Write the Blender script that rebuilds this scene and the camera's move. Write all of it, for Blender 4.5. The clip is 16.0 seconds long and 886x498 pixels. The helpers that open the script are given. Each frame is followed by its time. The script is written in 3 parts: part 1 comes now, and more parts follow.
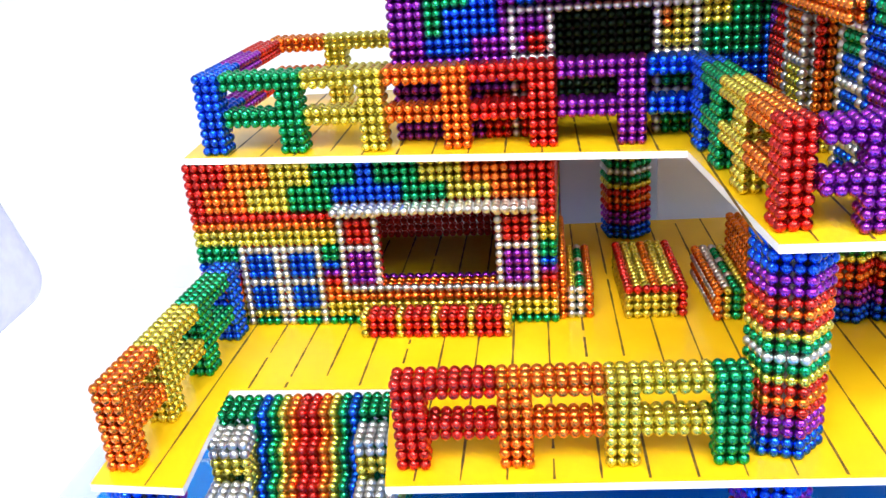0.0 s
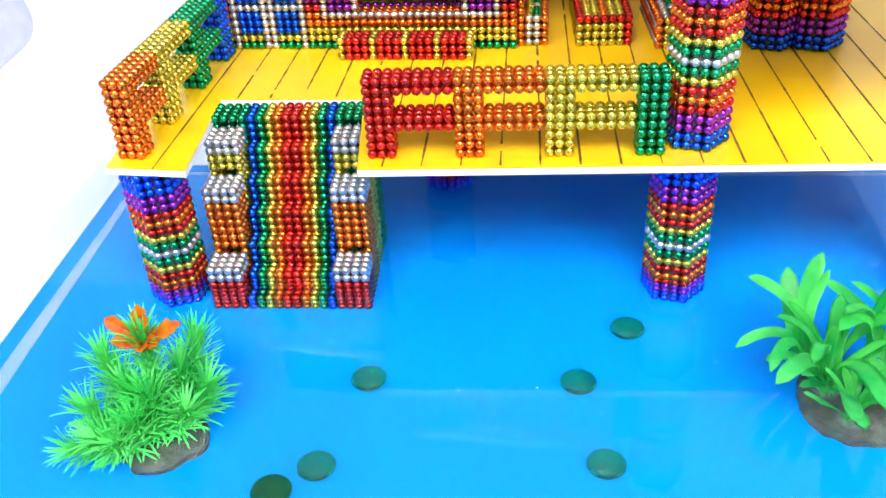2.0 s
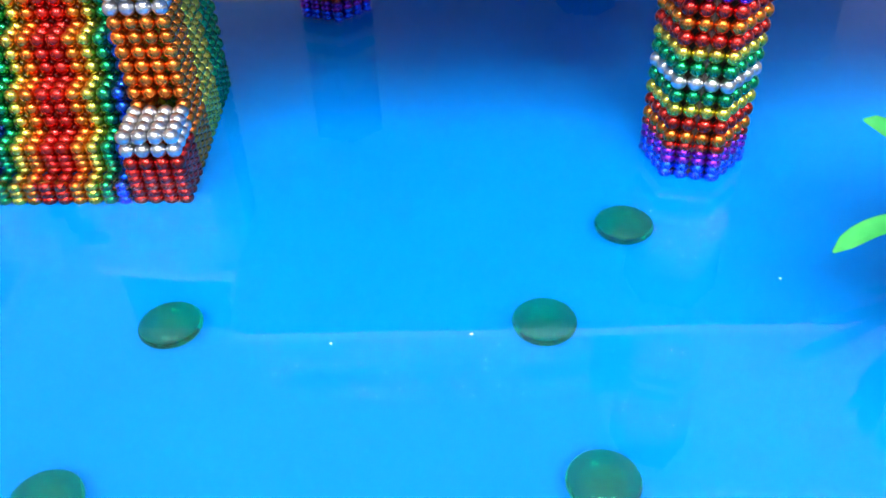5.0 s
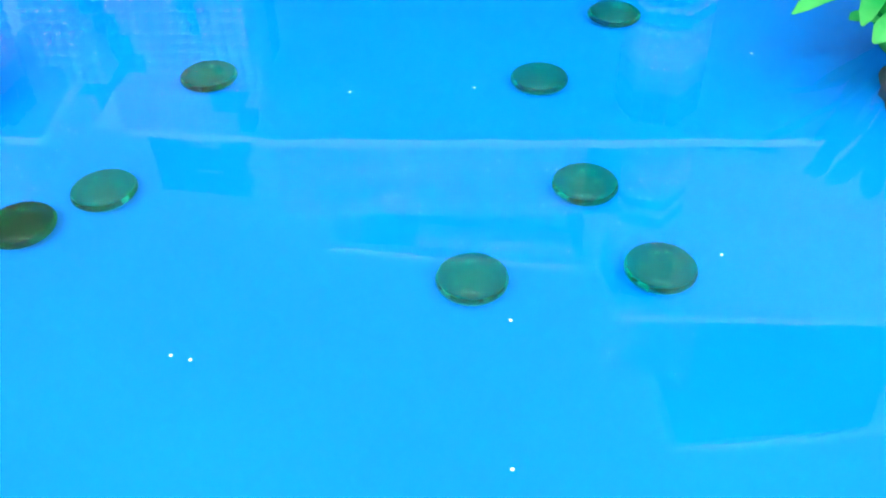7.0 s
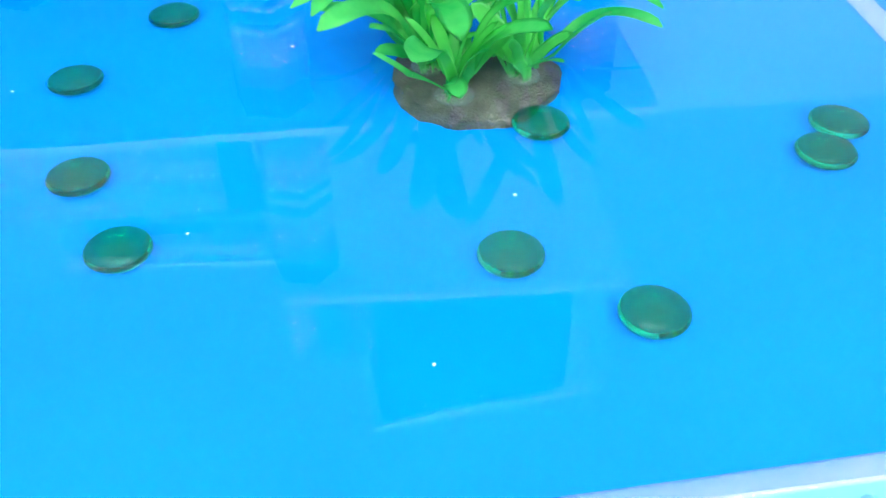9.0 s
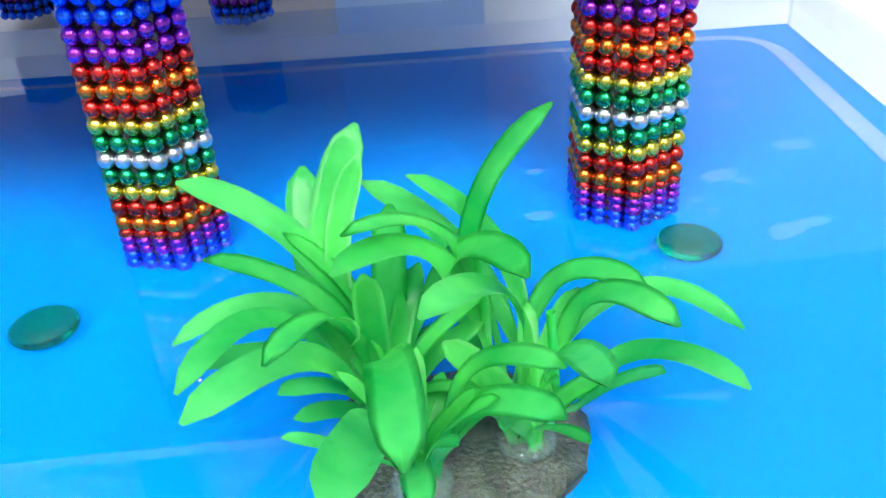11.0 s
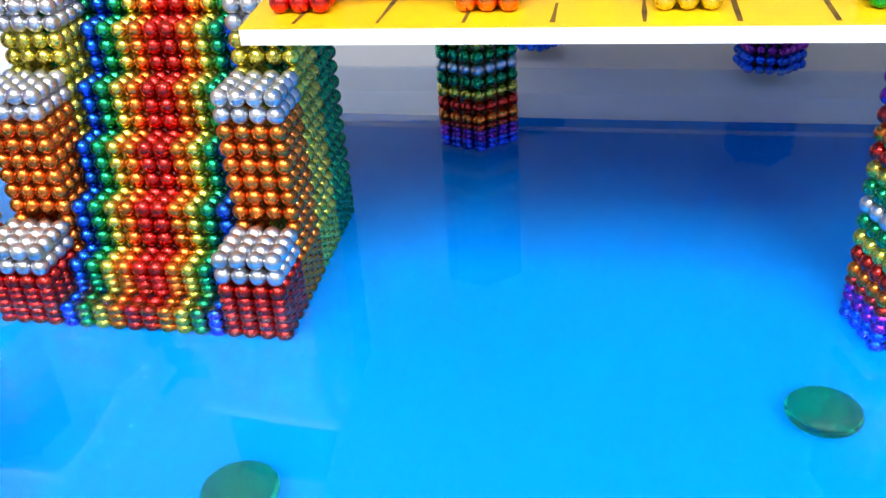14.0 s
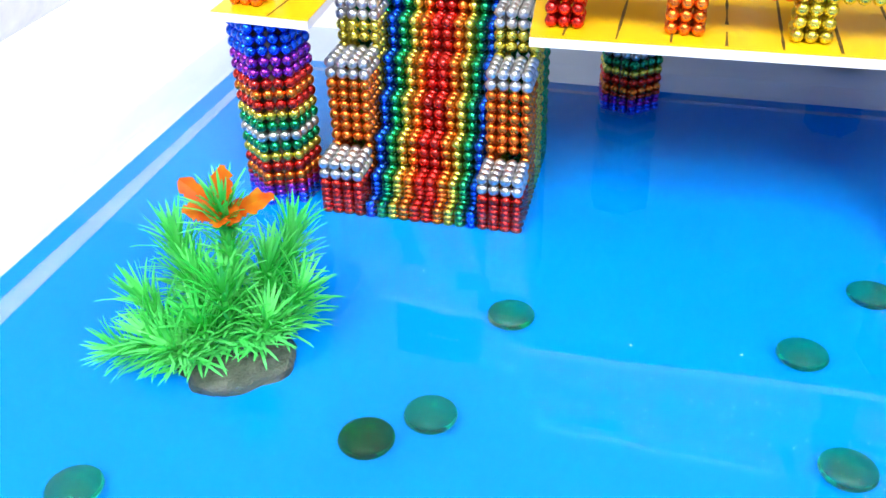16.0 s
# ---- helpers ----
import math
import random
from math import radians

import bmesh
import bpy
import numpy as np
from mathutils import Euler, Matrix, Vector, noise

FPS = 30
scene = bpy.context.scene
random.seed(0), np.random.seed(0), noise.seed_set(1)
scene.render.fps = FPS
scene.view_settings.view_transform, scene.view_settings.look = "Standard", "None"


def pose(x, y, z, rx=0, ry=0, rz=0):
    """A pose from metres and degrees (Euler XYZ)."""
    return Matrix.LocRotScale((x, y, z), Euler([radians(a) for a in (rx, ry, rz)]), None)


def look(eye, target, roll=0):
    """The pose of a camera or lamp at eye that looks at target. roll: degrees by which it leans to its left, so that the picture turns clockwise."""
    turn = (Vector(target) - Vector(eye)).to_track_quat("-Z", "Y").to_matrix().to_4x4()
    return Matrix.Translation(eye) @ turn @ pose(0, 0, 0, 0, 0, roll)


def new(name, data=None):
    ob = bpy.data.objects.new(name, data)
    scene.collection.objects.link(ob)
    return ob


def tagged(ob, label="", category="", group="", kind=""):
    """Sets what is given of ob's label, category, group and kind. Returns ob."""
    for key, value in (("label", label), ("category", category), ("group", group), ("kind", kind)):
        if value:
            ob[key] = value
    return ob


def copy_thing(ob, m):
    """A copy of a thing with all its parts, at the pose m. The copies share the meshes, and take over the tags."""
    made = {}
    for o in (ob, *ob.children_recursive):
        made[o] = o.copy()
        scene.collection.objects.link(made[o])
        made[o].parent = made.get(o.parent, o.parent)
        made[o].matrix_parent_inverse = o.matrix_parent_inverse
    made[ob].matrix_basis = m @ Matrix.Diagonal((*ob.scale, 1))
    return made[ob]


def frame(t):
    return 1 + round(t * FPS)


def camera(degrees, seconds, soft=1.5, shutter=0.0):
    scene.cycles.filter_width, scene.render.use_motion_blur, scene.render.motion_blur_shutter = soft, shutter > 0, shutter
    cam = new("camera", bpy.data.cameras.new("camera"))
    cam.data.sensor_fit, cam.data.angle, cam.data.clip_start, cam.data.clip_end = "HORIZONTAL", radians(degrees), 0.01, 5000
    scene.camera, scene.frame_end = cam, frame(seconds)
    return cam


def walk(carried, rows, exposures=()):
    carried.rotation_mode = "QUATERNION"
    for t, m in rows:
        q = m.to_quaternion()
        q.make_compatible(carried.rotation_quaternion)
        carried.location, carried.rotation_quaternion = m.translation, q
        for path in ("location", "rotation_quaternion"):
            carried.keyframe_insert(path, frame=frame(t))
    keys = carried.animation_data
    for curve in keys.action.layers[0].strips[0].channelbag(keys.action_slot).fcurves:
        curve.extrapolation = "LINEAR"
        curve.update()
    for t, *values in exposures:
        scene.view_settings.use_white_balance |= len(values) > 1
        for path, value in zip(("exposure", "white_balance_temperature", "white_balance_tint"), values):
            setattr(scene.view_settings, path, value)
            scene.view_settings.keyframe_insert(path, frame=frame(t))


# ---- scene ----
cam = camera(51.0, 16.0)
PATH = [
    (0, (0.061, -0.336, 0.345), (-0.135, 1.506, -0.41), -4.6),
    (0.5, (0.072, -0.368, 0.354), (-0.128, 1.446, -0.464), -4.5),
    (1, (0.073, -0.389, 0.359), (-0.128, 1.377, -0.559), -4.7),
    (1.5, (0.068, -0.404, 0.353), (-0.119, 1.304, -0.671), -4.5),
    (2, (0.076, -0.413, 0.338), (-0.093, 1.216, -0.811), -3.6),
    (2.5, (0.083, -0.4, 0.322), (-0.027, 1.166, -0.917), -2.7),
    (3, (0.09, -0.376, 0.304), (0.02, 1.16, -0.976), -1.4),
    (3.2, (0.091, -0.363, 0.294), (0.03, 1.168, -0.992), -1.0),
    (5.5, (0.079, -0.245, 0.181), (0.034, 1.267, -1.128), -2.5),
    (6, (0.077, -0.264, 0.171), (0.039, 1.213, -1.178), -2.1),
    (6.5, (0.076, -0.291, 0.168), (0.033, 1.18, -1.185), -1.4),
    (7, (0.083, -0.325, 0.172), (0.02, 1.165, -1.16), -1.3),
    (7.5, (0.099, -0.354, 0.176), (0.049, 1.146, -1.145), -1.2),
    (8, (0.121, -0.367, 0.177), (0.186, 1.147, -1.129), 0.6),
    (8.5, (0.161, -0.362, 0.183), (0.295, 1.126, -1.147), 0.4),
    (8.7, (0.177, -0.358, 0.181), (0.338, 1.128, -1.148), -0.1),
    (10.8, (0.23, -0.238, 0.168), (0.326, 1.382, -1.002), -3.3),
    (11, (0.228, -0.228, 0.161), (0.311, 1.439, -0.942), -3.6),
    (11.5, (0.219, -0.208, 0.148), (0.277, 1.542, -0.818), -3.9),
    (12, (0.197, -0.195, 0.147), (0.274, 1.583, -0.765), -3.7),
    (12.5, (0.173, -0.185, 0.149), (0.115, 1.584, -0.782), -5.3),
    (13, (0.14, -0.189, 0.145), (-0.06, 1.567, -0.79), -4.7),
    (13.5, (0.108, -0.206, 0.159), (-0.202, 1.504, -0.83), -4.7),
    (14, (0.079, -0.211, 0.167), (-0.267, 1.474, -0.853), -3.9),
    (14.5, (0.063, -0.223, 0.17), (-0.326, 1.462, -0.835), -3.5),
    (15, (0.051, -0.254, 0.189), (-0.341, 1.411, -0.848), -2.2),
    (15.5, (0.046, -0.297, 0.21), (-0.359, 1.343, -0.861), -1.7),
    (16, (0.044, -0.345, 0.234), (-0.373, 1.261, -0.883), -1.6),
]
walk(cam, [(t, look(eye, target, roll)) for t, eye, target, roll in PATH],
     [(0.0, 0.0), (3.2, 0.0), (5.5, -0.13), (8.6, -0.13), (11.0, 0.0), (16.0, 0.0)])

# ---- light: a white studio corner under three lamps ----
scene.view_settings.exposure = 0.0
world = bpy.data.worlds.new("studio")
scene.world = world
world.use_nodes = True
world.node_tree.nodes["Background"].inputs["Color"].default_value = (0.93, 0.96, 1.0, 1)
world.node_tree.nodes["Background"].inputs["Strength"].default_value = 0.56


def ring_lamp(eye, target, radius, tube, strength):
    """A ring-shaped studio lamp that hangs over the set."""
    m = bpy.data.materials.new("ring_lamp_tube")
    m.use_nodes = True
    m.node_tree.nodes["Principled BSDF"].inputs["Emission Color"].default_value = (1, 1, 1, 1)
    m.node_tree.nodes["Principled BSDF"].inputs["Emission Strength"].default_value = strength
    bm, rings = bmesh.new(), []
    for q in range(28):
        a = 2 * math.pi * q / 28
        rings.append([bm.verts.new(((radius + tube * math.cos(b)) * math.cos(a), (radius + tube * math.cos(b)) * math.sin(a), 0.4 * tube * math.sin(b)))
                      for b in (2 * math.pi * k / 6 for k in range(6))])
    for a, b in zip(rings, rings[1:] + rings[:1]):
        for k in range(6):
            bm.faces.new((a[k], b[k], b[(k + 1) % 6], a[(k + 1) % 6]))
    mesh = bpy.data.meshes.new("ring_lamp")
    bm.to_mesh(mesh)
    mesh.materials.append(m)
    ob = new("ring_lamp", mesh)
    ob.matrix_world = look(eye, target)
    tagged(ob, "glowing white ring lamp hanging above the set", "lamp", "ring lamps", "structure")


ring_lamp((0.54, -0.74, 1.00), (0.1, 0.0, 0.05), 0.21, 0.036, 42)
ring_lamp((0.04, -0.80, 1.30), (0.1, 0.0, 0.05), 0.21, 0.036, 42)
ring_lamp((-0.40, -0.78, 1.24), (0.05, 0.0, 0.05), 0.21, 0.036, 42)

U = 0.005          # one magnet ball
WATER = 0.026
DECK1, DECK2 = 0.104, 0.208
BOARD = 0.004


# ---- materials ----
def material(name):
    m = bpy.data.materials.new(name)
    m.use_nodes = True
    n = m.node_tree.nodes
    return m, n, m.node_tree.links, n["Principled BSDF"]


def noise_of(n, l, scale, detail=3.0, coord="Object"):
    c = n.new("ShaderNodeTexCoord")
    t = n.new("ShaderNodeTexNoise")
    t.inputs["Scale"].default_value, t.inputs["Detail"].default_value = scale, detail
    l.new(c.outputs[coord], t.inputs["Vector"])
    return t.outputs["Fac"]


def ramp_of(n, l, fac, a, b, lo=0.3, hi=0.7):
    r = n.new("ShaderNodeValToRGB")
    r.color_ramp.elements[0].position, r.color_ramp.elements[1].position = lo, hi
    r.color_ramp.elements[0].color, r.color_ramp.elements[1].color = (*a, 1), (*b, 1)
    l.new(fac, r.inputs["Fac"])
    return r.outputs["Color"]


def bump_of(n, l, p, fac, strength, distance):
    b = n.new("ShaderNodeBump")
    b.inputs["Strength"].default_value, b.inputs["Distance"].default_value = strength, distance
    l.new(fac, b.inputs["Height"])
    l.new(b.outputs["Normal"], p.inputs["Normal"])


def ball_material(name, color, rough=0.26):
    m, n, l, p = material(name)
    geo, info = n.new("ShaderNodeNewGeometry"), n.new("ShaderNodeObjectInfo")
    add = n.new("ShaderNodeMath")
    add.operation = "ADD"
    l.new(geo.outputs["Random Per Island"], add.inputs[0])
    l.new(info.outputs["Random"], add.inputs[1])
    half = n.new("ShaderNodeMath")
    half.operation = "FRACT"
    l.new(add.outputs[0], half.inputs[0])
    dark = tuple(0.78 * c for c in color)
    light = tuple(min(1, 1.15 * c) for c in color)
    l.new(ramp_of(n, l, half.outputs[0], dark, light, 0, 1), p.inputs["Base Color"])
    p.inputs["Metallic"].default_value = 1.0
    p.inputs["Coat Weight"].default_value, p.inputs["Coat Roughness"].default_value = 0.4, 0.1
    wear = noise_of(n, l, 900, 2)
    mr = n.new("ShaderNodeMapRange")
    mr.inputs["To Min"].default_value, mr.inputs["To Max"].default_value = rough - 0.05, rough + 0.09
    l.new(wear, mr.inputs["Value"])
    l.new(mr.outputs["Result"], p.inputs["Roughness"])
    return m


BALL = {
    "R": ball_material("red_ball", (0.68, 0.03, 0.024)),
    "O": ball_material("orange_ball", (0.82, 0.21, 0.025)),
    "Y": ball_material("gold_ball", (0.7, 0.61, 0.09)),
    "G": ball_material("green_ball", (0.005, 0.34, 0.13)),
    "B": ball_material("blue_ball", (0.006, 0.11, 0.8)),
    "P": ball_material("purple_ball", (0.3, 0.03, 0.47)),
    "S": ball_material("silver_ball", (0.66, 0.66, 0.68), 0.31),
    # dark green with the shade of the rooms' insides put into the colour
    "K": ball_material("shaded_green_ball", (0.02, 0.065, 0.045), 0.35),
}
HUES = list(BALL)


def deck_paint():
    m, n, l, p = material("yellow_board")
    a = noise_of(n, l, 14, 4)
    l.new(ramp_of(n, l, a, (0.86, 0.5, 0.004), (0.95, 0.62, 0.01)), p.inputs["Base Color"])
    p.inputs["Roughness"].default_value = 0.28
    bump_of(n, l, p, noise_of(n, l, 60, 3), 0.15, 0.0006)
    return m


def plain(name, a, b, scale, rough, bump=0.0, metal=0.0):
    m, n, l, p = material(name)
    f = noise_of(n, l, scale, 5)
    l.new(ramp_of(n, l, f, a, b), p.inputs["Base Color"])
    p.inputs["Roughness"].default_value, p.inputs["Metallic"].default_value = rough, metal
    if bump:
        bump_of(n, l, p, noise_of(n, l, scale * 6, 4), 0.5, bump)
    return m


def clear(name, color, ior, rough=0.0, bump=0.0, scale=20):
    m, n, l, p = material(name)
    p.inputs["Base Color"].default_value = (*color, 1)
    p.inputs["Transmission Weight"].default_value, p.inputs["IOR"].default_value = 1.0, ior
    p.inputs["Roughness"].default_value = rough
    if bump:
        bump_of(n, l, p, noise_of(n, l, scale, 2), 0.3, bump)
    return m


def sheet_plastic(name, milk, gloss, tint=(0.86, 0.9, 0.97), pass_colour=(1, 1, 1)):
    """Thin plastic: mostly see-through, a little milky and glossy."""
    m, n, l, p = material(name)
    out = n["Material Output"]
    n.remove(p)
    see, haze, shine = n.new("ShaderNodeBsdfTransparent"), n.new("ShaderNodeBsdfDiffuse"), n.new("ShaderNodeBsdfGlossy")
    see.inputs["Color"].default_value = (*pass_colour, 1)
    haze.inputs["Color"].default_value = (*tint, 1)
    shine.inputs["Roughness"].default_value = 0.08
    a, b = n.new("ShaderNodeMixShader"), n.new("ShaderNodeMixShader")
    mr = n.new("ShaderNodeMapRange")
    mr.inputs["To Min"].default_value, mr.inputs["To Max"].default_value = milk * 0.6, milk * 1.4
    l.new(noise_of(n, l, 45, 4), mr.inputs["Value"])
    l.new(mr.outputs["Result"], a.inputs["Fac"])
    l.new(see.outputs[0], a.inputs[1])
    l.new(haze.outputs[0], a.inputs[2])
    b.inputs["Fac"].default_value = gloss
    l.new(a.outputs[0], b.inputs[1])
    l.new(shine.outputs[0], b.inputs[2])
    l.new(b.outputs[0], out.inputs["Surface"])
    return m


YELLOW = deck_paint()
FOAM = plain("white_foam_board", (0.85, 0.86, 0.88), (0.92, 0.92, 0.93), 90, 0.7, 0.0002)
LINE = plain("marker_line", (0.05, 0.026, 0.006), (0.2, 0.11, 0.015), 220, 0.6)
BLUE = plain("blue_tank_floor", (0.0, 0.178, 0.59), (0.0, 0.205, 0.67), 9, 0.4)
BLUE.node_tree.nodes["Principled BSDF"].inputs["Specular IOR Level"].default_value = 0.03
WATERM = clear("water", (1, 1, 1), 1.333, 0.0, 0.0006, 18)
PLASTIC = sheet_plastic("clear_plastic", 0.1, 0.05, (0.66, 0.76, 0.84), (0.92, 0.96, 1.0))
MILKY = sheet_plastic("milky_plastic", 0.22, 0.04)
LIP = sheet_plastic("lip_plastic", 0.34, 0.05, (0.3, 0.76, 0.92), (0.55, 0.9, 1.0))
# dark colour standing in for the shade seen between the balls
GAP_SHADE = plain("gap_shade", (0.03, 0.026, 0.024), (0.06, 0.05, 0.046), 200, 0.4)
WHITE = plain("white_table", (0.86, 0.87, 0.9), (0.9, 0.91, 0.93), 3, 0.55)
WALL = plain("white_wall_paint", (0.78, 0.81, 0.86), (0.81, 0.84, 0.88), 2, 0.7)
PANEL = plain("grey_panel", (0.52, 0.55, 0.62), (0.58, 0.61, 0.68), 4, 0.6)
TINTED = plain("blue_panel", (0.78, 0.89, 0.97), (0.82, 0.91, 0.98), 6, 0.5)
GEM = clear("green_glass", (0.0, 0.79, 0.4), 1.3, 0.0)
DEEP = clear("deep_green_glass", (0.0, 0.42, 0.1), 1.3, 0.0)
for glass in (GEM, DEEP):
    glass.node_tree.nodes["Principled BSDF"].inputs["Transmission Weight"].default_value = 0.98
    glass.node_tree.nodes["Principled BSDF"].inputs["Coat Weight"].default_value = 0.3
    glass.node_tree.nodes["Principled BSDF"].inputs["Coat Roughness"].default_value = 0.05


def leafy(name, a, b, scale):
    """Soft green plastic that lets some light through."""
    m, n, l, p = material(name)
    col = ramp_of(n, l, noise_of(n, l, scale, 4), a, b)
    l.new(col, p.inputs["Base Color"])
    p.inputs["Roughness"].default_value = 0.38
    bump_of(n, l, p, noise_of(n, l, scale * 8, 3), 0.3, 0.0004)
    tr, mix = n.new("ShaderNodeBsdfTranslucent"), n.new("ShaderNodeMixShader")
    l.new(col, tr.inputs["Color"])
    mix.inputs["Fac"].default_value = 0.45
    l.new(p.outputs[0], mix.inputs[1])
    l.new(tr.outputs[0], mix.inputs[2])
    l.new(mix.outputs[0], n["Material Output"].inputs["Surface"])
    return m


LEAF = leafy("plastic_leaf", (0.018, 0.62, 0.12), (0.24, 0.97, 0.28), 42)
LEAF.node_tree.nodes["Principled BSDF"].inputs["Roughness"].default_value = 0.24
LEAF.node_tree.nodes["Principled BSDF"].inputs["Coat Weight"].default_value = 0.2
LEAF.node_tree.nodes["Principled BSDF"].inputs["Coat Roughness"].default_value = 0.22
LEAF.node_tree.nodes["Mix Shader"].inputs["Fac"].default_value = 0.36
GRASS = leafy("plastic_grass", (0.04, 0.76, 0.13), (0.26, 0.96, 0.33), 45)
GRASS.node_tree.nodes["Mix Shader"].inputs["Fac"].default_value = 0.4
FLOWER = leafy("orange_petal", (0.92, 0.14, 0.015), (0.95, 0.42, 0.02), 160)
STONE = plain("resin_stone", (0.024, 0.029, 0.022), (0.105, 0.118, 0.09), 150, 0.5, 0.004)
COLLAR = sheet_plastic("collar_plastic", 0.14, 0.05, (0.5, 0.7, 0.6))


# ---- building blocks ----
def link(name, mesh, mat, parent=None):
    ob = new(name, mesh)
    if mat is not None:
        mesh.materials.append(mat)
    if parent is not None:
        ob.parent = parent
    return ob


def part(name, bm, mat, parent=None, label="", smooth=False):
    mesh = bpy.data.meshes.new(name)
    bm.to_mesh(mesh)
    bm.free()
    if smooth:
        for f in mesh.polygons:
            f.use_smooth = True
    ob = link(name, mesh, mat, parent)
    return tagged(ob, label)


def empty(name, m, label, category, group="", kind=""):
    ob = new(name)
    ob.empty_display_size = 0.01
    ob.matrix_world = m
    return tagged(ob, label, category, group, kind)


def sphere_arrays(divisions):
    bm = bmesh.new()
    bmesh.ops.create_icosphere(bm, subdivisions=divisions, radius=0.516 * U)
    bm.verts.ensure_lookup_table()
    v = np.array([p.co for p in bm.verts], dtype=np.float32)
    f = np.array([[q.index for q in face.verts] for face in bm.faces], dtype=np.int32)
    bm.free()
    return v, f


COARSE, FINE = sphere_arrays(2), sphere_arrays(3)
ROUND = {}
for key, mat in BALL.items():
    mesh = bpy.data.meshes.new("ball_" + key)
    mesh.from_pydata(FINE[0].tolist(), [], FINE[1].tolist())
    mesh.polygons.foreach_set("use_smooth", [True] * len(mesh.polygons))
    mesh.materials.append(mat)
    ROUND[key] = mesh
JITTER = np.random.RandomState(7)


def ball_mesh(name, cells, fine):
    """One mesh of many balls at (x, y, z, colour)."""
    v, f = FINE if fine else COARSE
    c = np.array([q[:3] for q in cells], dtype=np.float32)
    k = np.array([HUES.index(q[3]) for q in cells], dtype=np.int32)
    n, nv, nf = len(cells), len(v), len(f)
    verts = (c[:, None, :] + v[None]).reshape(-1, 3)
    faces = (np.arange(n, dtype=np.int32)[:, None, None] * nv + f[None]).reshape(-1)
    mesh = bpy.data.meshes.new(name)
    mesh.vertices.add(n * nv)
    mesh.vertices.foreach_set("co", verts.ravel())
    mesh.loops.add(n * nf * 3)
    mesh.loops.foreach_set("vertex_index", faces)
    mesh.polygons.add(n * nf)
    mesh.polygons.foreach_set("loop_start", np.arange(0, n * nf * 3, 3, dtype=np.int32))
    for key in HUES:
        mesh.materials.append(BALL[key])
    mesh.polygons.foreach_set("material_index", np.repeat(k, nf))
    mesh.polygons.foreach_set("use_smooth", np.ones(n * nf, dtype=bool))
    mesh.update(calc_edges=True)
    return mesh


def shell(grid):
    """Cells of {(i, j, k): colour} that are not closed in on all six sides."""
    out = {}
    for (i, j, k), c in grid.items():
        near = ((i + 1, j, k), (i - 1, j, k), (i, j + 1, k), (i, j - 1, k), (i, j, k + 1), (i, j, k - 1))
        if not all(q in grid for q in near):
            out[(i, j, k)] = c
    return out


def placed(grid, pitch=(U, U, U), base=(0, 0, 0)):
    out = []
    for (i, j, k), c in sorted(grid.items()):
        d = JITTER.uniform(-0.00009, 0.00009, 3)
        out.append((base[0] + i * pitch[0] + d[0], base[1] + j * pitch[1] + d[1], base[2] + U / 2 + k * pitch[2], c))
    return out


def balls(name, parent, cells, singles=0, fine=False, label=""):
    """A part of stacked balls; the foremost ones are pieces of their own."""
    cells = sorted(cells, key=lambda q: (round(q[1] / U), q[0], q[2]))
    singles = min(singles, len(cells) - 1)
    ob = new(name, ball_mesh(name, cells[singles:], fine))
    ob.parent = parent
    tagged(ob, label, kind="stuff" if len(cells) - singles > 60 else "")
    for x, y, z, c in cells[:singles]:
        b = new("ball", ROUND[c])
        b.parent = ob
        b.location = (x, y, z)
    return ob


def box_bm(lo, hi, bevel=0.0):
    bm = bmesh.new()
    bmesh.ops.create_cube(bm, size=1, matrix=Matrix.Translation([(a + b) / 2 for a, b in zip(lo, hi)]) @ Matrix.Diagonal([b - a for a, b in zip(lo, hi)] + [1]))
    if bevel:
        bmesh.ops.bevel(bm, geom=bm.edges[:], offset=bevel, segments=2, affect="EDGES")
    return bm


def slab_bm(outline, z0, z1):
    bm = bmesh.new()
    face = bm.faces.new([bm.verts.new((x, y, z0)) for x, y in outline])
    up = bmesh.ops.extrude_face_region(bm, geom=[face])
    bmesh.ops.translate(bm, verts=[v for v in up["geom"] if isinstance(v, bmesh.types.BMVert)], vec=(0, 0, z1 - z0))
    bmesh.ops.recalc_face_normals(bm, faces=bm.faces[:])
    return bm


# ---- setting ----
table = part("table_surface", slab_bm([(-3, -2.5), (3, -2.5), (3, 0.449), (-3, 0.449)], -0.05, -0.006), WHITE)
tagged(table, "glossy white table top under the tank", "table", kind="structure")
bm = bmesh.new()
sweep = [(0.45 + 0.5 * math.sin(a), 0.494 - 0.5 * math.cos(a)) for a in (math.pi / 2 * q / 16 for q in range(17))] + [(0.95, 0.75)]
sweep += [(0.98, 0.75), (0.98, -0.05), (0.45, -0.05)]
ends = [[bm.verts.new((x, y, z)) for y, z in sweep] for x in (-3, 3)]
for q in range(len(sweep)):
    bm.faces.new((ends[0][q], ends[1][q], ends[1][(q + 1) % len(sweep)], ends[0][(q + 1) % len(sweep)]))
for e in ends:
    bm.faces.new(e)
bmesh.ops.recalc_face_normals(bm, faces=bm.faces[:])
wall = part("wall_back", bm, WALL)
tagged(wall, "white studio sweep curving up behind the model", "wall", kind="structure")
